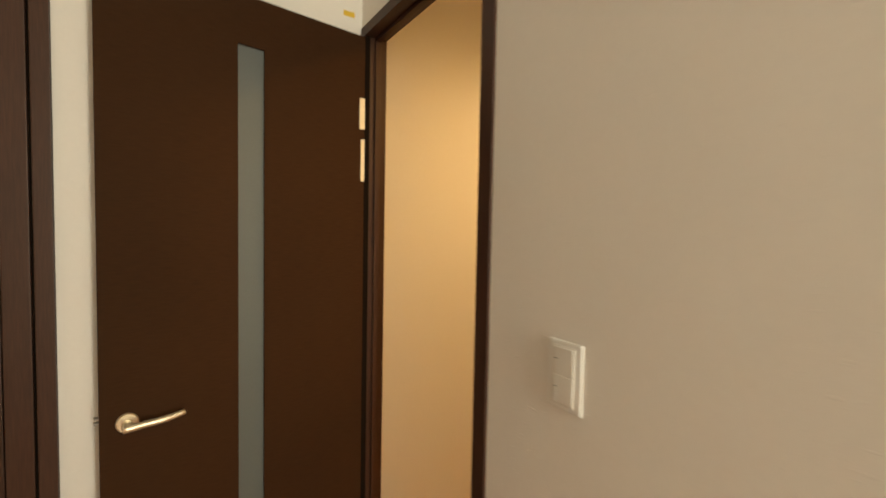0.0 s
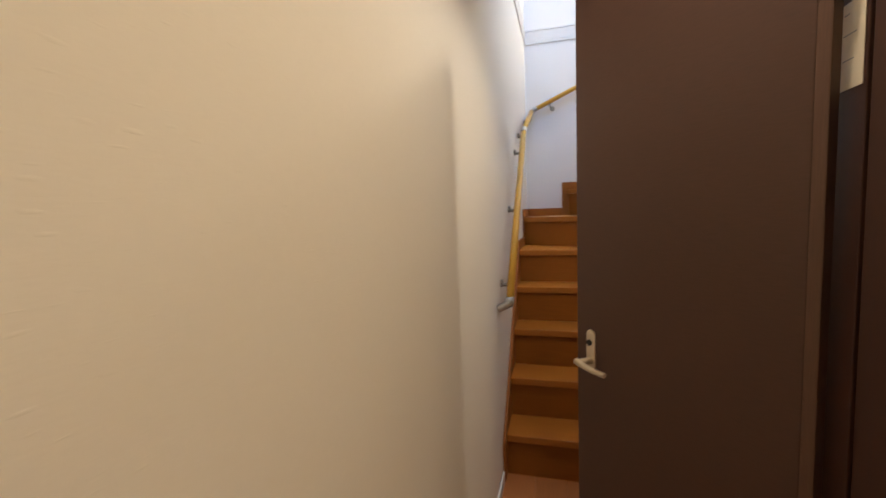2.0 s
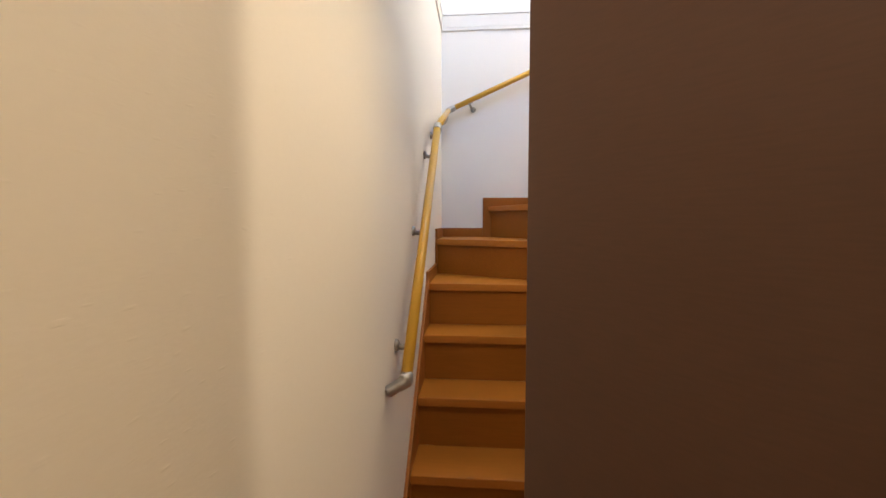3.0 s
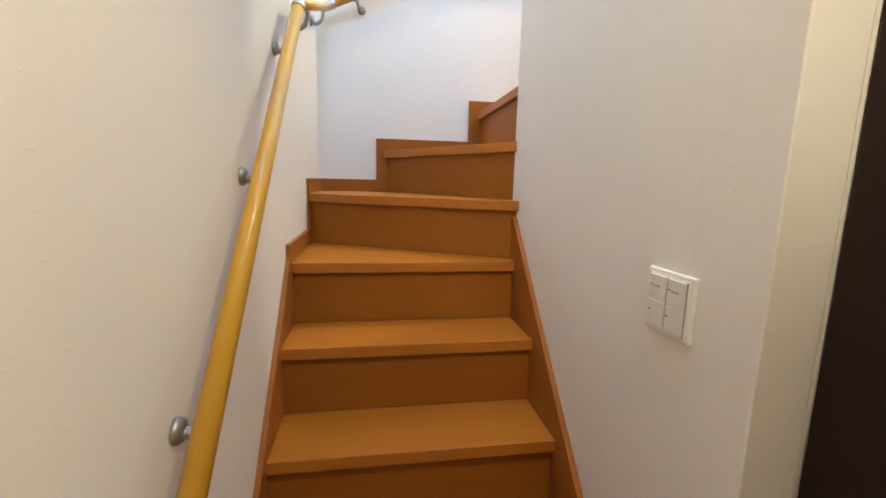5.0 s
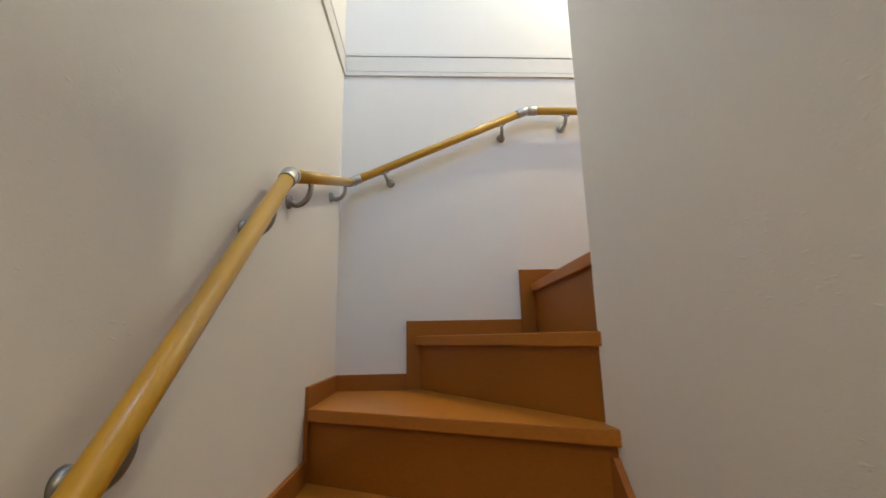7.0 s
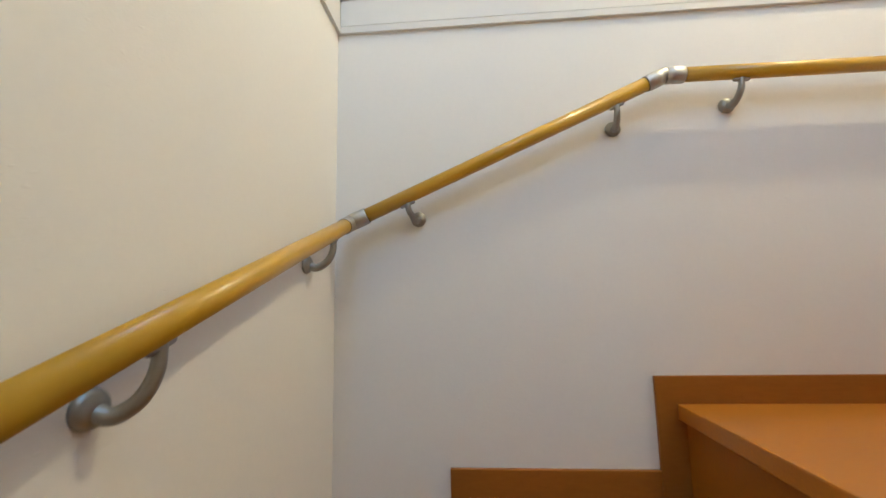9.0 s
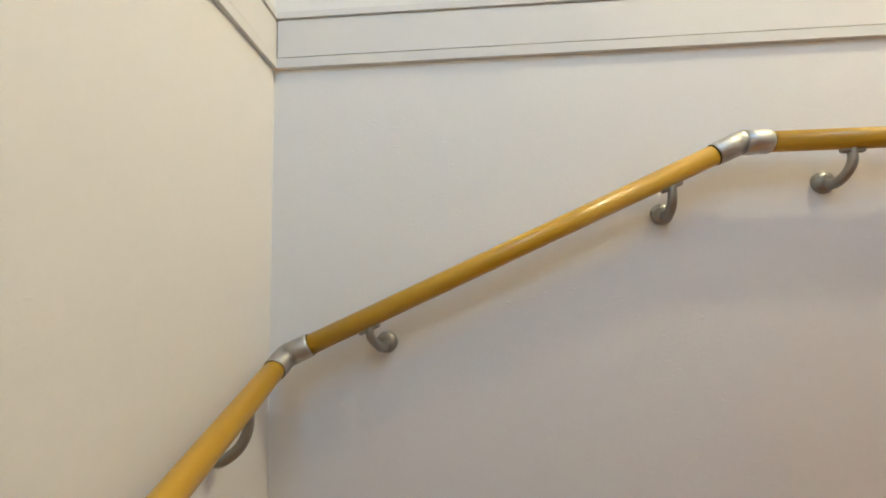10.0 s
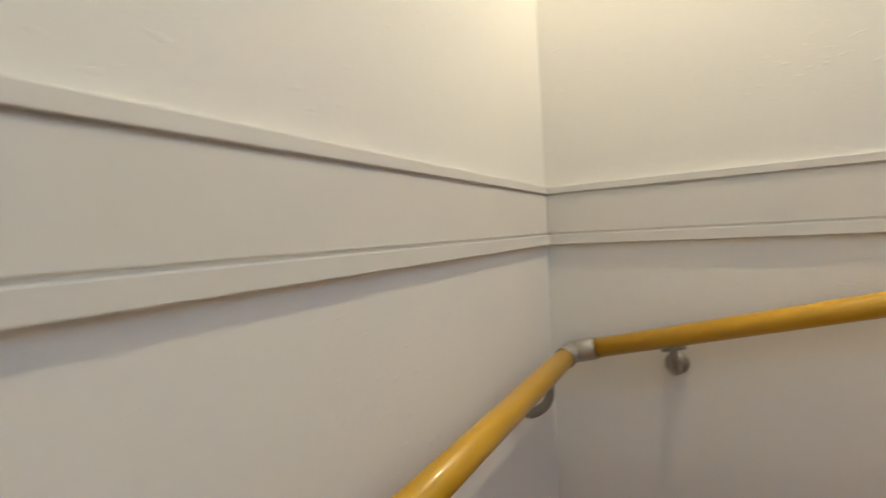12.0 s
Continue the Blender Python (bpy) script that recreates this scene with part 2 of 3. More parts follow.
structure("wall_room_right", boxes((3.1, -5.0, 0, 3.2, -2.73, 2.45), (3.1, -2.43, 0, 3.2, DY0, 2.45), (3.1, -2.73, 0, 3.2, -2.43, 0.8), (3.1, -2.73, 2.1, 3.2, -2.43, 2.45)), PAPER, "plain off-white room wall with a tall window opening")
structure("wall_room_back", boxes((-0.13, -5.1, 0, 3.2, -5.0, 2.45)), PAPER, "plain off-white room wall at the back")
structure("wall_upper_front", boxes((0, -0.32, 2.73, 0.1, -0.2, TOP), (0.8, -0.32, 2.73, RIGHT, -0.2, TOP), (0.1, -0.32, 2.73, 0.8, -0.2, 3.5), (0.1, -0.32, 4.6, 0.8, -0.2, TOP)), PAPER, "off-white upper wall with a window opening over the hall")
structure("ceiling_hall", boxes((0, DY1, HALL_Z, RIGHT, -0.2, 2.73), (RIGHT, DY1, HALL_Z, 2.45, -0.95, 2.73), (W, -0.2, HALL_Z, RIGHT, -0.03, 2.73)), CEILING, "off-white papered hall ceiling", "ceiling")
structure("ceiling_upper", boxes((-0.12, -0.32, TOP, RIGHT + 0.12, FAR + 0.12, TOP + 0.1)), CEILING, "off-white papered stairwell ceiling", "ceiling")
structure("ceiling_room", boxes((-0.13, -5.1, 2.45, 3.2, DY1, 2.55)), CEILING, "white papered room ceiling", "ceiling")


def plank_floor(name, x0, x1, y0, y1, label):
    floor = structure(name, boxes((x0, y0, -0.06, x1, y1, -0.008)), GAP, label, "floor")
    w = 0.15
    k = 0
    x = x0
    while x < x1 - 0.001:
        xe = min(x + w, x1)
        cut = y0 + (0.45 + 0.37 * (k % 3)) * 0.9
        for a, b in ((y0, cut), (cut, y1)):
            if b - a > 0.02:
                part("plank", boxes((x + 0.0003, a + 0.0003, -0.008, xe - 0.0003, b - 0.0003, 0), bevel=0.001), FLOOR, floor)
        x, k = xe, k + 1


plank_floor("floor_hall", 0, HX + 0.10, DY0, 0.03, "orange-brown wooden plank floor of the hall")
plank_floor("floor_room", -0.03, 3.1, -5.0, DY0, "orange-brown wooden plank floor of the room")
plank_floor("floor_hall_side", HX + 0.10, 2.35, DY0, -0.95, "orange-brown wooden plank floor of the hall's side")
structure("floor_toilet", boxes((HX + 0.10, -0.85, -0.06, RIGHT, -0.13, 0)), FLOOR, "orange-brown wooden toilet floor", "floor")
structure("baseboard", boxes((0, DY1, 0, 0.008, -0.03, 0.055), bevel=0.002), BASE, "white vinyl baseboard along the hall wall", "baseboard")

# ---- moulding round the stairwell ----
ZT = 2.669


def moulding(name, axis, a, b, wall, sign):
    th = thing(name, "cream papered moulding band with two raised edges", "moulding", kind="structure")
    for nm, z0, z1, d in (("lower_fillet", 0.0, 0.0190, 0.0095), ("band", 0.0205, 0.0995, 0.0060), ("upper_fillet", 0.1035, 0.117, 0.0090)):
        lo, hi = sorted((wall, wall + sign * d))
        z0, z1 = ZT + z0, ZT + z1
        if nm == "band":
            z0 += 0.0030
        row = (lo, a, z0, hi, b, z1) if axis == "y" else (a, lo, z0, b, hi, z1)
        part(nm, boxes(row, bevel=0.0008), TRIM, th)
    lo, hi = sorted((wall, wall + sign * 0.0030))
    part("backing", boxes((lo, a, ZT + 0.002, hi, b, ZT + 0.115) if axis == "y" else (a, lo, ZT + 0.002, b, hi, ZT + 0.115)), TRIM, th)


moulding("trim_left", "y", -0.2, FAR, 0, 1)
moulding("trim_far", "x", 0.0085, RIGHT - 0.0085, FAR, -1)
moulding("trim_right", "y", -0.2, FAR, RIGHT, -1)

# ---- stairs ----
stairs = thing("staircase", "orange-brown wooden staircase winding round a turn", "staircase", (0.39, 0.0, 0.0))
inv = Matrix.Translation((-0.39, 0, 0))


def stair_part(name, bm, mat, label=""):
    bm.transform(inv)
    return part(name, bm, mat, stairs, label)


NOSE = 0.036
for k in range(1, 6):
    y, z = (k - 1) * GO, k * RISE
    back = y + GO + 0.02 if k < 5 else 1.33
    pts = [(0.012, y), (W - 0.014, y), (W - 0.014, min(back, 0.89)), (0.012, back)]
    stair_part("tread", slab(pts, z - NOSE, z, 0.004), STAIR)
    stair_part("riser", boxes((0.012, y + 0.018, z - RISE, W - 0.014, y + 0.030, z - NOSE + 0.001)), STAIR_SHADED)


def winder(k, a, b, outline):
    """Step k, whose nosing goes from a at the outer wall to b at the turn."""
    z = k * RISE
    stair_part("tread", slab(outline, z - NOSE, z, 0.004), STAIR)
    a, b = Vector(a), Vector(b)
    d = (b - a).normalized()
    n = Vector((-d.y, d.x))
    p, q = a + n * 0.018 - d * 0.02, b + n * 0.018
    stair_part("riser", slab([tuple(p), tuple(q), tuple(q + n * 0.012), tuple(p + n * 0.012)], z - RISE, z - NOSE + 0.001), STAIR_SHADED)


winder(6, (0.012, 1.255), (W + 0.004, 0.846), [(0.012, 1.255), (W + 0.004, 0.846), (W + 0.004, 0.94), (0.40, FAR - 0.012), (0.012, FAR - 0.012)])
winder(7, (0.327, FAR - 0.012), (W + 0.002, 0.900), [(0.327, FAR - 0.012), (W + 0.002, 0.900), (W + 0.03, 0.93), (0.87, FAR - 0.012)])
winder(8, (0.819, FAR - 0.012), (W + 0.022, 0.93), [(0.819, FAR - 0.012), (W + 0.022, 0.93), (RIGHT - 0.012, 0.93), (RIGHT - 0.012, FAR - 0.012)])
for k in range(9, 14):
    y, z = 0.93 - (k - 9) * GO, k * RISE
    stair_part("tread", boxes((CW, y - GO - 0.02, z - NOSE, RIGHT - 0.012, y + 0.02, z), bevel=0.004), STAIR)
    stair_part("riser", boxes((CW, y - 0.012, z - RISE, RIGHT - 0.012, y, z - NOSE + 0.001)), STAIR_SHADED)
structure("floor_upper", boxes((W, -0.2, 2.67, RIGHT, 0.11 - GO, 2.73)), FLOOR, "orange-brown wooden upper floor", "floor")

# stringers and stepped skirting
SK = 0.062
e = 0.03
stair_part("stringer", profile([(-0.06, 0), (0.25, 0), (5 * GO, 4 * RISE - 0.05), (5 * GO, 5 * RISE + 0.02), (4 * GO - 0.012, 5 * RISE + e), (-0.012, RISE + e), (-0.06, RISE - 0.02)], "x", 0.0, 0.014, 0.002), SKIRT)
stair_part("stringer", profile([(-0.06, 0), (0.25, 0), (0.90, 4 * RISE - 0.05), (0.90, 6 * RISE - 0.06), (0.86, 6 * RISE - 0.06), (-0.012, RISE + 0.055), (-0.06, RISE + 0.01)], "x", W - 0.016, W, 0.002), SKIRT)
stair_part("skirting", boxes((0, 0.80, 5 * RISE - 0.04, 0.012, 1.262, 5 * RISE + SK), bevel=0.002), SKIRT)
stair_part("skirting", boxes((0, 1.262, 5 * RISE - 0.04, 0.012, FAR - 0.012, 6 * RISE + SK), bevel=0.002), SKIRT)
stair_part("skirting", boxes((0, FAR - 0.012, 6 * RISE - 0.04, 0.29, FAR, 6 * RISE + SK), bevel=0.002), SKIRT)
stair_part("skirting", boxes((0.29, FAR - 0.012, 6 * RISE - 0.04, 0.773, FAR, 7 * RISE + SK), bevel=0.002), SKIRT)
stair_part("skirting", boxes((0.773, FAR - 0.012, 7 * RISE - 0.04, RIGHT, FAR, 8 * RISE + SK), bevel=0.002), SKIRT)
stair_part("skirting", boxes((RIGHT - 0.012, 0.93, 8 * RISE - 0.04, RIGHT, FAR - 0.012, 8 * RISE + SK), bevel=0.002), SKIRT)

# ---- handrail ----
RR = 0.0175
OFF = 0.055
rail = thing("handrail", "yellow varnished round wooden handrail with brushed nickel joints", "handrail", (0.0, 0.75, 0.0))
rinv = Matrix.Translation((0, -0.75, 0))


def rail_part(name, bm, mat, parent=None, label=""):
    bm.transform(rinv)
    return part(name, bm, mat, parent or rail, label)


P0 = Vector((OFF, -0.110, 0.909))
P1 = Vector((OFF, 0.835, 1.836))
P2 = Vector((OFF, FAR - OFF, 2.122))
P3 = Vector((0.837, FAR - OFF, 2.464))
P4 = Vector((RIGHT - OFF, FAR - OFF, 2.463))
P5 = Vector((RIGHT - OFF, 0.55, 2.735))
nodes = [P0, P1, P2, P3, P4, P5]
for i, (a, b) in enumerate(zip(nodes, nodes[1:])):
    d = (b - a).normalized()
    rail_part("wooden_bar", tube([a + d * (0.0 if i == 0 else 0.015), b - d * 0.015], RR, 24), RAIL)


def ball(bm, p, r):
    made = bmesh.ops.create_uvsphere(bm, u_segments=28, v_segments=16, radius=r, matrix=Matrix.Translation(p))
    for f in {f for v in made["verts"] for f in v.link_faces}:
        f.smooth = True
    return bm


def elbow(a, p, b, c=0.048, e=0.048):
    """A nickel swivel joint at p between the bars from a and to b: sleeves of length c and e on a ball."""
    u, v = (a - p).normalized(), (b - p).normalized()
    R2 = RR + 0.0024
    bm = tube([p, p + u * 0.02, p + u * (c - 0.003), p + u * c], [R2, R2, R2, R2 - 0.0012], 32)
    j = rail_part("joint", ball(bm, p, R2), NICKEL)
    rail_part("joint_sleeve", tube([p + v * 0.004, p + v * (e * 0.5), p + v * (e - 0.003), p + v * e], [R2 + 0.0008, R2 + 0.0008, R2 + 0.0006, R2 - 0.0008], 32), NICKEL, j)
    for w, k in ((u, c), (v, e)):
        rail_part("joint_rim", tube([p + w * (k - 0.002), p + w * (k + 0.0012)], RR + 0.0008, 24), GAP, j)


elbow(P0, P1, P2, 0.030, 0.024)
for a, p, b in zip(nodes[1:], nodes[2:], nodes[3:]):
    elbow(a, p, b)


def bracket(disc, under, along):
    """A J-shaped bracket from the domed wall plate at disc to a saddle under the bar, which runs along."""
    disc, under = Vector(disc), Vector(under)
    n = Vector((1, 0, 0)) if disc.x < 0.02 else (Vector((-1, 0, 0)) if disc.x > RIGHT - 0.02 else Vector((0, -1, 0)))
    br = rail_part("bracket", tube([disc, disc + n * 0.004, disc + n * 0.009, disc + n * 0.0125, disc + n * 0.0140], [0.0195, 0.0195, 0.0175, 0.0120, 0.005], 28), STEEL)
    go = under - disc
    out, rise = go.dot(n), go.z
    flat = go - n * out
    flat.z = 0
    up = Vector((0, 0, 1))
    path = arc([disc + n * 0.008 - up * 0.003, disc + n * (0.45 * out) + flat * 0.25 - up * 0.007, disc + n * (0.80 * out) + flat * 0.60 + up * (0.12 * rise), disc + n * (0.98 * out) + flat * 0.90 + up * (0.55 * rise), under + up * 0.004], 6)
    k = len(path)
    rail_part("arm", tube(path, [0.0092 - 0.0024 * i / (k - 1) for i in range(k)], 16), STEEL, br)
    d = along.normalized()
    rail_part("saddle", tube([under - d * 0.019 - up * 0.001, under - d * 0.016 - up * 0.0015, under + d * 0.016 - up * 0.0015, under + d * 0.019 - up * 0.001], [0.0035, 0.0050, 0.0050, 0.0035], 10), STEEL, br)
    return br


def on_bar(a, b, t):
    return a + (b - a) * t + Vector((0, 0, -RR - 0.001))


for y in (0.010, 0.372, 0.735):
    u = on_bar(P0, P1, (y + 0.012 - P0.y) / (P1.y - P0.y))
    bracket((0, y, u.z - 0.051), u, P1 - P0)
for y, z in ((1.000, 1.826), (1.497, 2.008)):
    u = on_bar(P1, P2, (y + 0.018 - P1.y) / (P2.y - P1.y))
    bracket((0, y, z), u, P2 - P1)
for x, z, dx in ((0.220, 2.137, -0.020), (0.724, 2.355, -0.004)):
    u = on_bar(P2, P3, (x + dx - P2.x) / (P3.x - P2.x))
    bracket((x, FAR, z), u, P3 - P2)
for x in (1.007, 1.450):
    u = on_bar(P3, P4, (x + 0.010 - P3.x) / (P4.x - P3.x))
    bracket((x, FAR, u.z - 0.043), u, P4 - P3)
u = on_bar(P4, P5, 0.16)
bracket((RIGHT, 1.46, u.z - 0.042), u, P5 - P4)
# return to the wall at the lower end
d = (P1 - P0).normalized()
ret = tube(arc([P0 + d * 0.012, P0 - d * 0.010, P0 - d * 0.022 + Vector((-0.022, 0, -0.004)), Vector((0.002, P0.y - 0.024, P0.z - 0.036))], 5), [0.026] * 6 + [0.023] * 4 + [0.021] * 6, 4, turn=math.pi / 4)
bmesh.ops.bevel(ret, geom=[e for e in ret.edges if e.calc_face_angle(0) > 1.0], offset=0.004, segments=2, affect="EDGES")
rail_part("wall_return", ret, NICKEL)


# ---- doors ----
def frame_parts(th, rows, mat=DARKV, inv_m=None):
    for nm, row in rows:
        bm = boxes(row, bevel=0.002)
        if inv_m:
            bm.transform(inv_m)
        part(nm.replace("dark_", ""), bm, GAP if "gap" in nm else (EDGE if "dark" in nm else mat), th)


door_frame = thing("door_frame", "dark brown wooden frame of the room doorway", "door frame", (0.03, DY0, 0), kind="structure")
fi = Matrix.Translation((-0.03, -DY0, 0))
frame_parts(door_frame, [("jamb", (-0.03, DY0 - 0.004, 0, 0.004, DY1 + 0.004, 2.03)), ("jamb", (0.657, DY0 - 0.006, 0, 0.701, DY1 + 0.004, 2.03)),
                         ("head", (-0.03, DY0 - 0.005, 2.0, 0.701, DY1 + 0.003, 2.035)), ("hinge_gap", (0.0035, DY0 - 0.006, 0, 0.0065, DY0 + 0.016, 2.0)), ("door_stop", (0.004, DY0 + 0.034, 0, 0.014, DY0 + 0.054, 2.0)), ("door_stop", (0.004, DY0 + 0.034, 1.988, 0.657, DY0 + 0.054, 2.0))], inv_m=fi)

HZ = 0.848                                       # height of the door handles
leaf = thing("room_door", "open dark brown wooden door with a narrow frosted glass strip", "door", (0.016, -2.384, 0))
leaf.rotation_euler = (0, 0, 0.137)
li = Matrix.Translation((-0.07, 0.005, 0))


def leaf_part(name, bm, mat, label="", parent=None):
    bm.transform(li)
    return part(name, bm, mat, parent or leaf, label)


LY0, LY1 = -0.719, -0.003
LX0, LX1 = 0.035, 0.070
GY0, GY1, GZ0, GZ1 = -0.406, -0.334, 0.18, 1.851
leaf_part("panel", boxes((LX0, LY0, 0.008, LX1, GY0, 1.99), (LX0, GY1, 0.008, LX1, LY1, 1.99), (LX0, GY0, 0.008, LX1, GY1, GZ0), (LX0, GY0, GZ1, LX1, GY1, 1.99)), DARK)
leaf_part("glass_strip", boxes((LX0 + 0.012, GY0, GZ0, LX1 - 0.008, GY1, GZ1)), FROST, "grey frosted glass strip")


def lever(parent_part, base, normal, along, label="champagne metal lever handle"):
    """A round rose with a lever that leaves it along `along`."""
    base, normal, along = Vector(base), Vector(normal), Vector(along)
    rose = parent_part("rose", tube([base, base + normal * 0.006, base + normal * 0.009], [0.024, 0.024, 0.021], 28), CHAMP, label)
    parent_part("spindle", tube([base + normal * 0.006, base + normal * 0.045], 0.010, 18), CHAMP, "", rose)
    p = base + normal * 0.045
    parent_part("lever", tube(arc([p - along * 0.012, p + along * 0.03 + Vector((0, 0, 0.002)), p + along * 0.075 + Vector((0, 0, 0.004)), p + along * 0.118 - normal * 0.004 + Vector((0, 0, 0.010))], 5), [0.0095] * 4 + [0.0085] * 8 + [0.0075] * 4, 16), CHAMP, "", rose)


lever(leaf_part, (LX1, -0.665, HZ), (1, 0, 0), (0, 1, 0))
leaf_part("latch", boxes((LX0 + 0.010, LY0 - 0.010, HZ + 0.004, LX1 - 0.010, LY0, HZ + 0.009), (LX0 + 0.010, LY0 - 0.010, HZ + 0.016, LX1 - 0.010, LY0, HZ + 0.021)), STEEL, "small steel door latch")
leaf_part("hinge", boxes((LX1 - 0.006, LY1 - 0.020, 1.679, LX1 + 0.004, LY1, 1.783), bevel=0.002), WHITEP, "cream metal hinge")
leaf_part("hinge_plate", boxes((LX1 - 0.006, LY1 - 0.014, 1.503, LX1 + 0.003, LY1, 1.645), bevel=0.001), WHITEP, "long cream hinge plate")

# toilet door, half open into the hall
tdoor = thing("toilet_door", "half-open dark brown wooden toilet door with a champagne lever handle", "door", (0.720, -1.123, 0))
tdoor.rotation_euler = (0, 0, radians(-48.0))
LEAF = 0.583                                     # from the hinge to the free edge


def toilet_part(name, bm, mat, label="", parent=None):
    return part(name, bm, mat, parent or tdoor, label)


toilet_part("panel", boxes((-LEAF, 0, 0.008, -0.014, 0.035, 1.992), bevel=0.0015), TDOOR)
toilet_part("hinge_stile", boxes((-0.013, -0.003, 0.008, 0.010, 0.032, 1.992), bevel=0.003), TSTILE, "lighter brown rounded edge strip")
px, pz = 0.056 - LEAF, 0.905
plate_pts = [(px + 0.016 * math.cos(a), pz + 0.043 + 0.016 * math.sin(a)) for a in [math.pi * k / 10 for k in range(11)]] + [(px + 0.016 * math.cos(a), pz - 0.043 + 0.016 * math.sin(a)) for a in [math.pi + math.pi * k / 10 for k in range(11)]]
plate = toilet_part("lock_plate", profile(plate_pts, "y", -0.005, 0.0, 0.001), CHAMP, "champagne metal lock plate")
toilet_part("lock_slot", tube([(px - 0.003, -0.004, pz + 0.020), (px - 0.003, -0.009, pz + 0.020)], 0.009, 20), BLACK, "black lock turn", plate)
lz = pz - 0.034
toilet_part("spindle", tube([(px, -0.004, lz), (px - 0.004, -0.044, lz + 0.002)], 0.010, 16), CHAMP, "", plate)
toilet_part("lever", tube(arc([(px - 0.014, -0.046, lz + 0.003), (px + 0.012, -0.050, lz), (px + 0.050, -0.050, lz - 0.004), (px + 0.090, -0.044, lz - 0.008)], 5), [0.0095] * 4 + [0.0085] * 8 + [0.0075] * 4, 16), CHAMP, "", plate)
toilet_part("inner_spindle", tube([(px, 0.035, lz), (px, 0.075, lz)], 0.009, 16), CHAMP)
toilet_part("inner_lever", tube([(px - 0.012, 0.078, lz), (px + 0.10, 0.075, lz)], 0.0085, 16), CHAMP)
toilet_part("round_catch", tube([(px + 0.004, 0, 1.905), (px + 0.004, -0.008, 1.905), (px + 0.004, -0.012, 1.905)], [0.012, 0.012, 0.008], 20), WHITEP, "small cream round catch")
thinge = toilet_part("hinge", boxes((-0.013, -0.0055, 1.660, 0.009, -0.002, 1.768), bevel=0.001), WHITEP, "cream metal hinge")
toilet_part("knuckle", tube([(0.016, -0.008, 1.668), (0.016, -0.008, 1.768)], 0.0055, 14), CHAMP, "", thinge)
for z in (1.678, 1.714, 1.750):
    toilet_part("screw", tube([(-0.002, -0.005, z), (-0.002, -0.0065, z)], 0.0028, 12), STEEL, "", thinge)

tframe = thing("toilet_door_frame", "dark brown wooden frame of the toilet doorway", "door frame", (HX, -0.79, 0), kind="structure")
tfi = Matrix.Translation((-HX, 0.79, 0))
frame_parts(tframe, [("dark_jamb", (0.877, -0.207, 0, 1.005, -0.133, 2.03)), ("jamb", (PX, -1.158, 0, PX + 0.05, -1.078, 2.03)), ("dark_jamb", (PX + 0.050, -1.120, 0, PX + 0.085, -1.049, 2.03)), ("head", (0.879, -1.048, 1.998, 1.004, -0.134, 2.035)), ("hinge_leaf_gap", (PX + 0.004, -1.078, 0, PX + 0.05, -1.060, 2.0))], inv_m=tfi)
label = thing("paper_label", "cream paper label with faint printed lines on the door frame", "label", (PX, -1.12, 1.578))
part("paper", boxes((-0.0018, -0.030, -0.072, -0.0004, 0.030, 0.072), bevel=0.0004), PAPERLABEL, label)
for z, w in ((0.052, 0.014), (0.018, 0.034), (-0.024, 0.030)):
    part("printed_line", boxes((-0.0022, 0.024 - w, z, -0.0015, 0.024, z + 0.0018)), GREY, label)
panel = thing("wall_panel", "dark brown wooden panel beside the toilet doorway", "panel", (PX, -1.25, 0), kind="structure")
part("board", boxes((-0.002, -0.07, 0, 0.012, 0.078, 2.03), bevel=0.002), DARKV, panel)
part("groove", boxes((0.006, 0.078, 0, 0.012, 0.092, 2.03)), GAP, panel)

# closet door frame in the room
rdoor = thing("room_closet_door", "closed dark brown closet door with grooved frame in the room", "door", (-0.03, -3.6, 0))
ri = Matrix.Translation((0.03, 3.6, 0))
for nm, row, mt in (("jamb", (-0.12, -3.225, 0, -0.012, -3.188, 2.04), DARKV), ("groove", (-0.12, -3.232, 0, -0.030, -3.225, 2.02), GAP), ("inner_jamb", (-0.12, -3.285, 0, -0.018, -3.232, 2.02), DARKV), ("jamb", (-0.12, -4.11, 0, -0.012, -4.06, 2.04), DARKV), ("head", (-0.12, -4.06, 2.0, -0.013, -3.225, 2.04), DARKV), ("panel", (-0.11, -4.055, 0.01, -0.04, -3.292, 1.995), DARKV)):
    bm = boxes(row, bevel=0.003)
    bm.transform(ri)
    part(nm, bm, mt, rdoor)


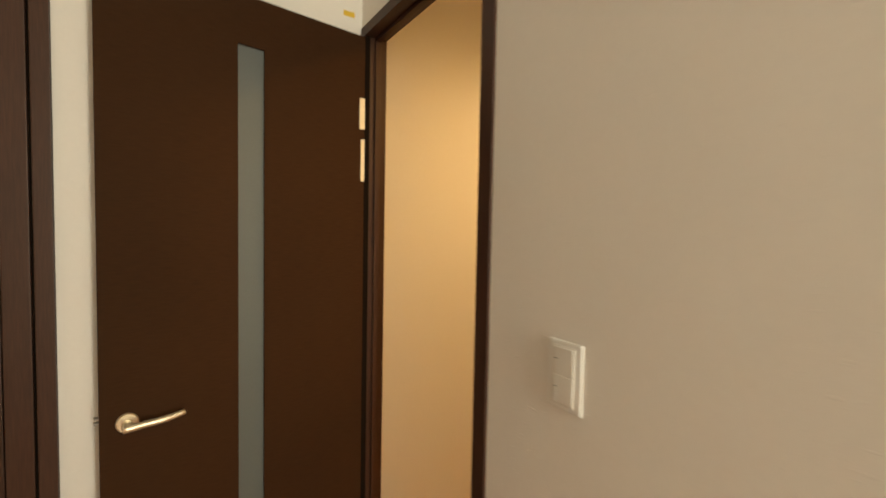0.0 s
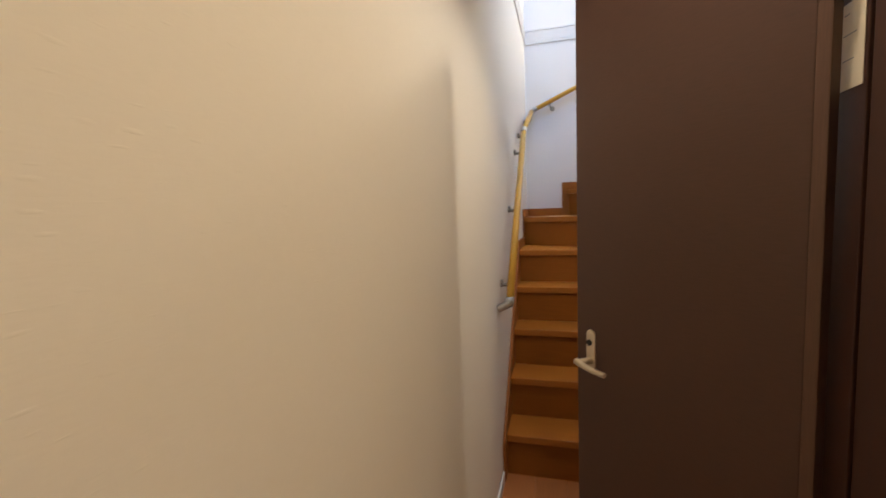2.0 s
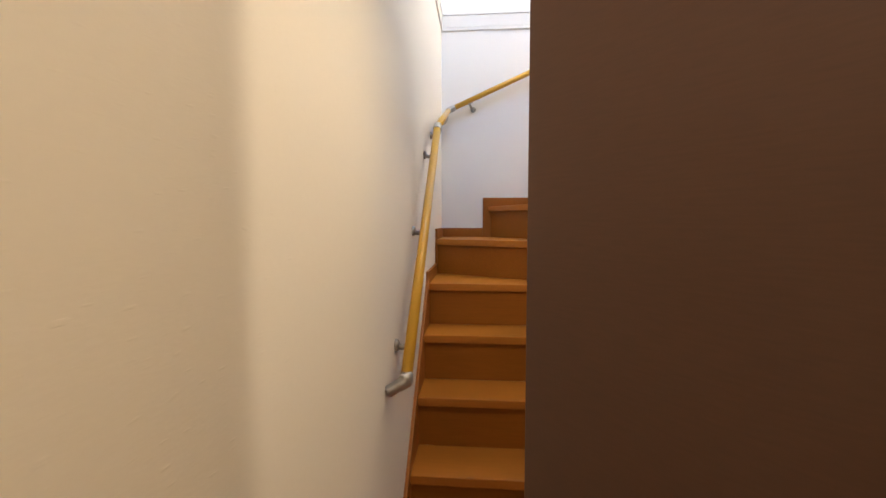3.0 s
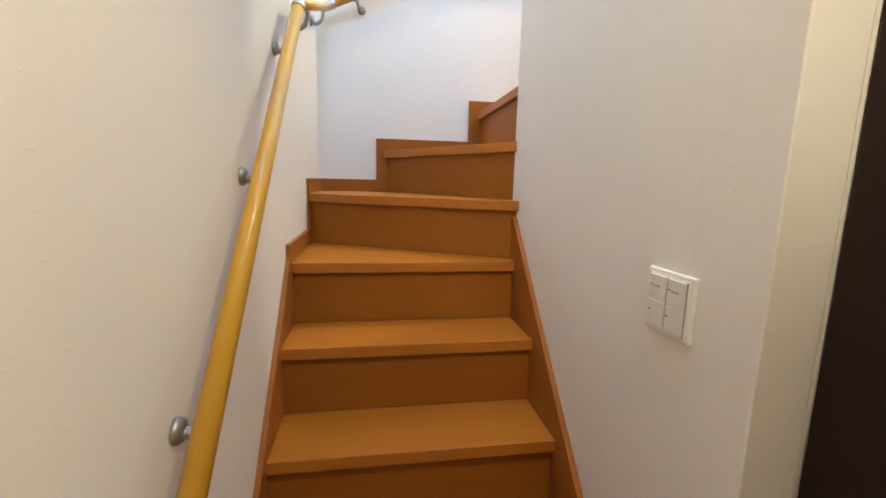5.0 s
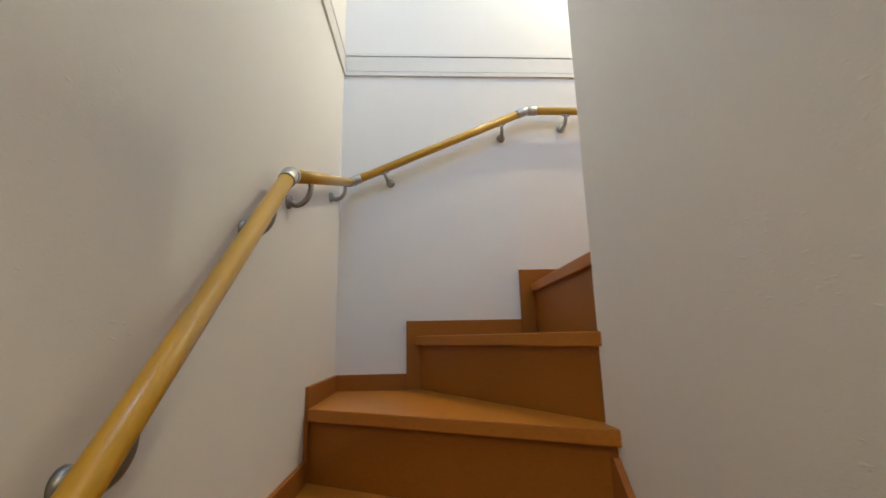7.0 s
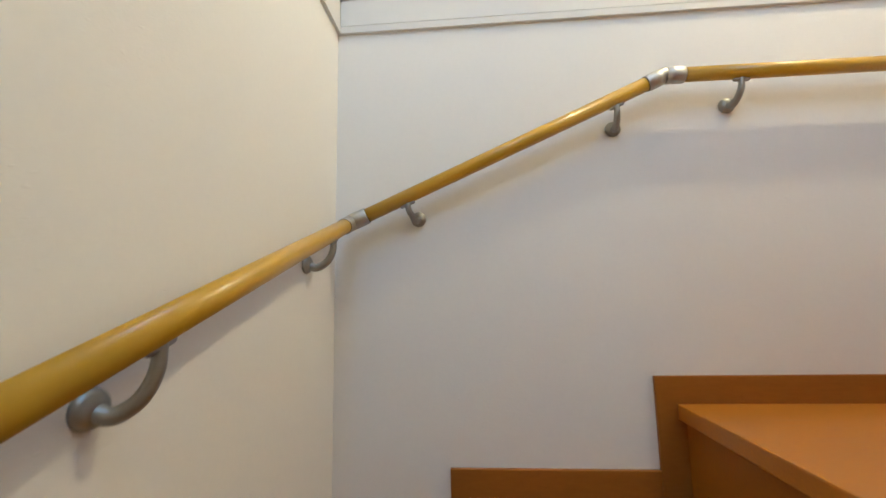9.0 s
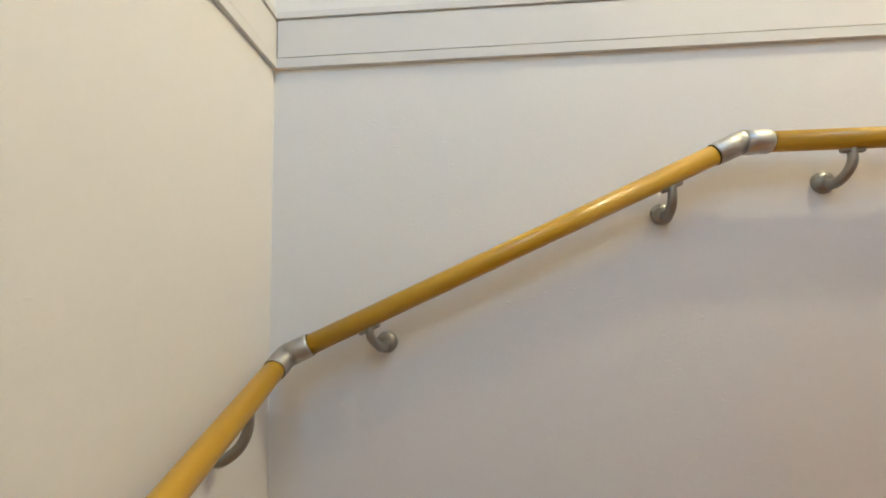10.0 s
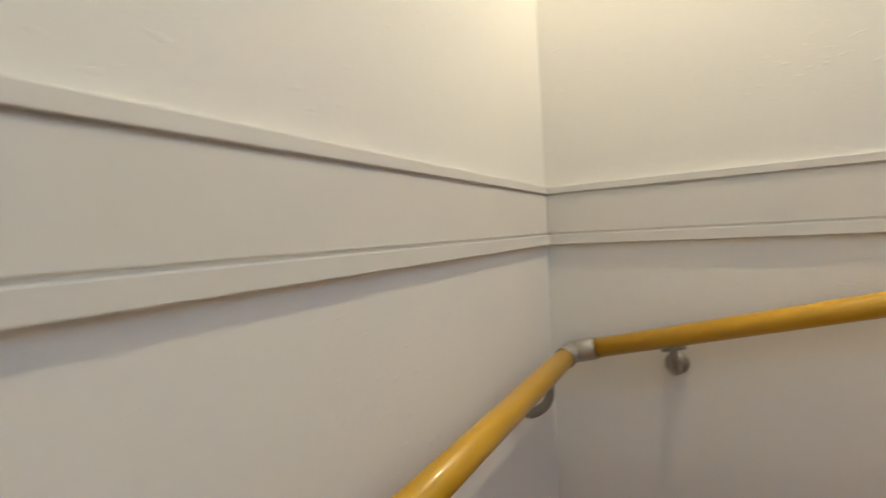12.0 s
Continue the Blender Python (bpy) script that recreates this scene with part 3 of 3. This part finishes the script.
# ---- switches ----
def light_switch(name, label, m, columns, rows_n, width, height):
    sw = thing(name, label, "light switch")
    sw.matrix_world = m
    bm = boxes((-width / 2, -0.009, -height / 2, width / 2, 0, height / 2), bevel=0.0035)
    part("cover_plate", bm, PLASTIC, sw)
    iw, ih = width * (0.80 if columns > 1 else 0.62), height * 0.82
    part("inner_frame", boxes((-iw / 2 - 0.002, -0.0105, -ih / 2 - 0.002, iw / 2 + 0.002, -0.006, ih / 2 + 0.002), bevel=0.0008), ROCKER, sw)
    for c in range(1, columns + (columns > 1)):
        x0 = -iw / 2 + c * iw / columns
        part("column_gap", boxes((x0 - 0.0009, -0.0120, -ih / 2, x0 + 0.0009, -0.0100, ih / 2)), GREY, sw, "grey gap beside the rockers")
    for c in range(columns):
        for r in range(rows_n):
            w, h = iw / columns, ih / rows_n
            x0, z0 = -iw / 2 + c * w, -ih / 2 + r * h
            rk = part("rocker", boxes((x0 + 0.0014, -0.0135, z0 + 0.0006, x0 + w - 0.0014, -0.008, z0 + h - 0.0008), bevel=0.0012), ROCKER, sw)
            part("indicator", boxes((x0 + 0.004, -0.0139, z0 + h * 0.55, x0 + 0.009, -0.0130, z0 + h * 0.55 + 0.002)), BLACK, rk)
            if r == rows_n - 1 and columns > 1:
                for q in range(3):
                    part("printed_mark", boxes((x0 + 0.013 + q * 0.006, -0.0138, z0 + h * 0.50, x0 + 0.0165 + q * 0.006, -0.0130, z0 + h * 0.50 + 0.004)), GREY, rk)
    return sw


light_switch("stair_switch", "white plastic four-rocker light switch on the stair wall", pose(W, 0.044, 1.126, 0, 0, -90), 2, 2, 0.113, 0.112)
light_switch("room_switch", "white plastic two-rocker light switch on the room wall", pose(0.910, DY0, 1.094, 0, 0, 0) @ Matrix.Diagonal((1, 0.6, 1, 1)), 1, 2, 0.074, 0.121)


# ---- ceiling lights ----
def downlight(x, y):
    dl = thing("downlight", "round white recessed ceiling downlight", "ceiling light", (x, y, HALL_Z), "hall downlights")
    bm = tube([(0, 0, 0), (0, 0, -0.004), (0, 0, -0.006)], [0.055, 0.055, 0.050], 32)
    part("rim", bm, PLASTIC, dl)


downlight(0.47, -1.22)
downlight(0.72, -0.49)
downlight(1.10, -1.80)


def wall_sticker():
    st = thing("sticker", "small yellow paper sticker on the white wall above the door", "sticker", (-0.03, -2.423, 2.074))
    part("paper", boxes((0, -0.020, -0.009, 0.0012, 0.020, 0.009), bevel=0.0004), YELLOW, st)


wall_sticker()


def wall_lamp():
    wl = thing("wall_lamp", "small brass wall lamp with a white shade above the stair corner", "wall lamp", (RIGHT, 1.28, 3.78))
    part("base", tube([(0, 0, 0), (-0.012, 0, 0), (-0.016, 0, 0)], [0.05, 0.05, 0.04], 28), CHAMP, wl)
    part("arm", tube(arc([(-0.012, 0, 0), (-0.08, 0, 0.03), (-0.16, 0, 0.05), (-0.192, 0, 0.02)], 5), 0.008, 14), CHAMP, wl)
    part("shade", tube([(-0.192, 0, 0.03), (-0.192, 0, 0.0), (-0.192, 0, -0.035)], [0.025, 0.045, 0.075], 28), PLASTIC, wl, "white metal shade")


wall_lamp()
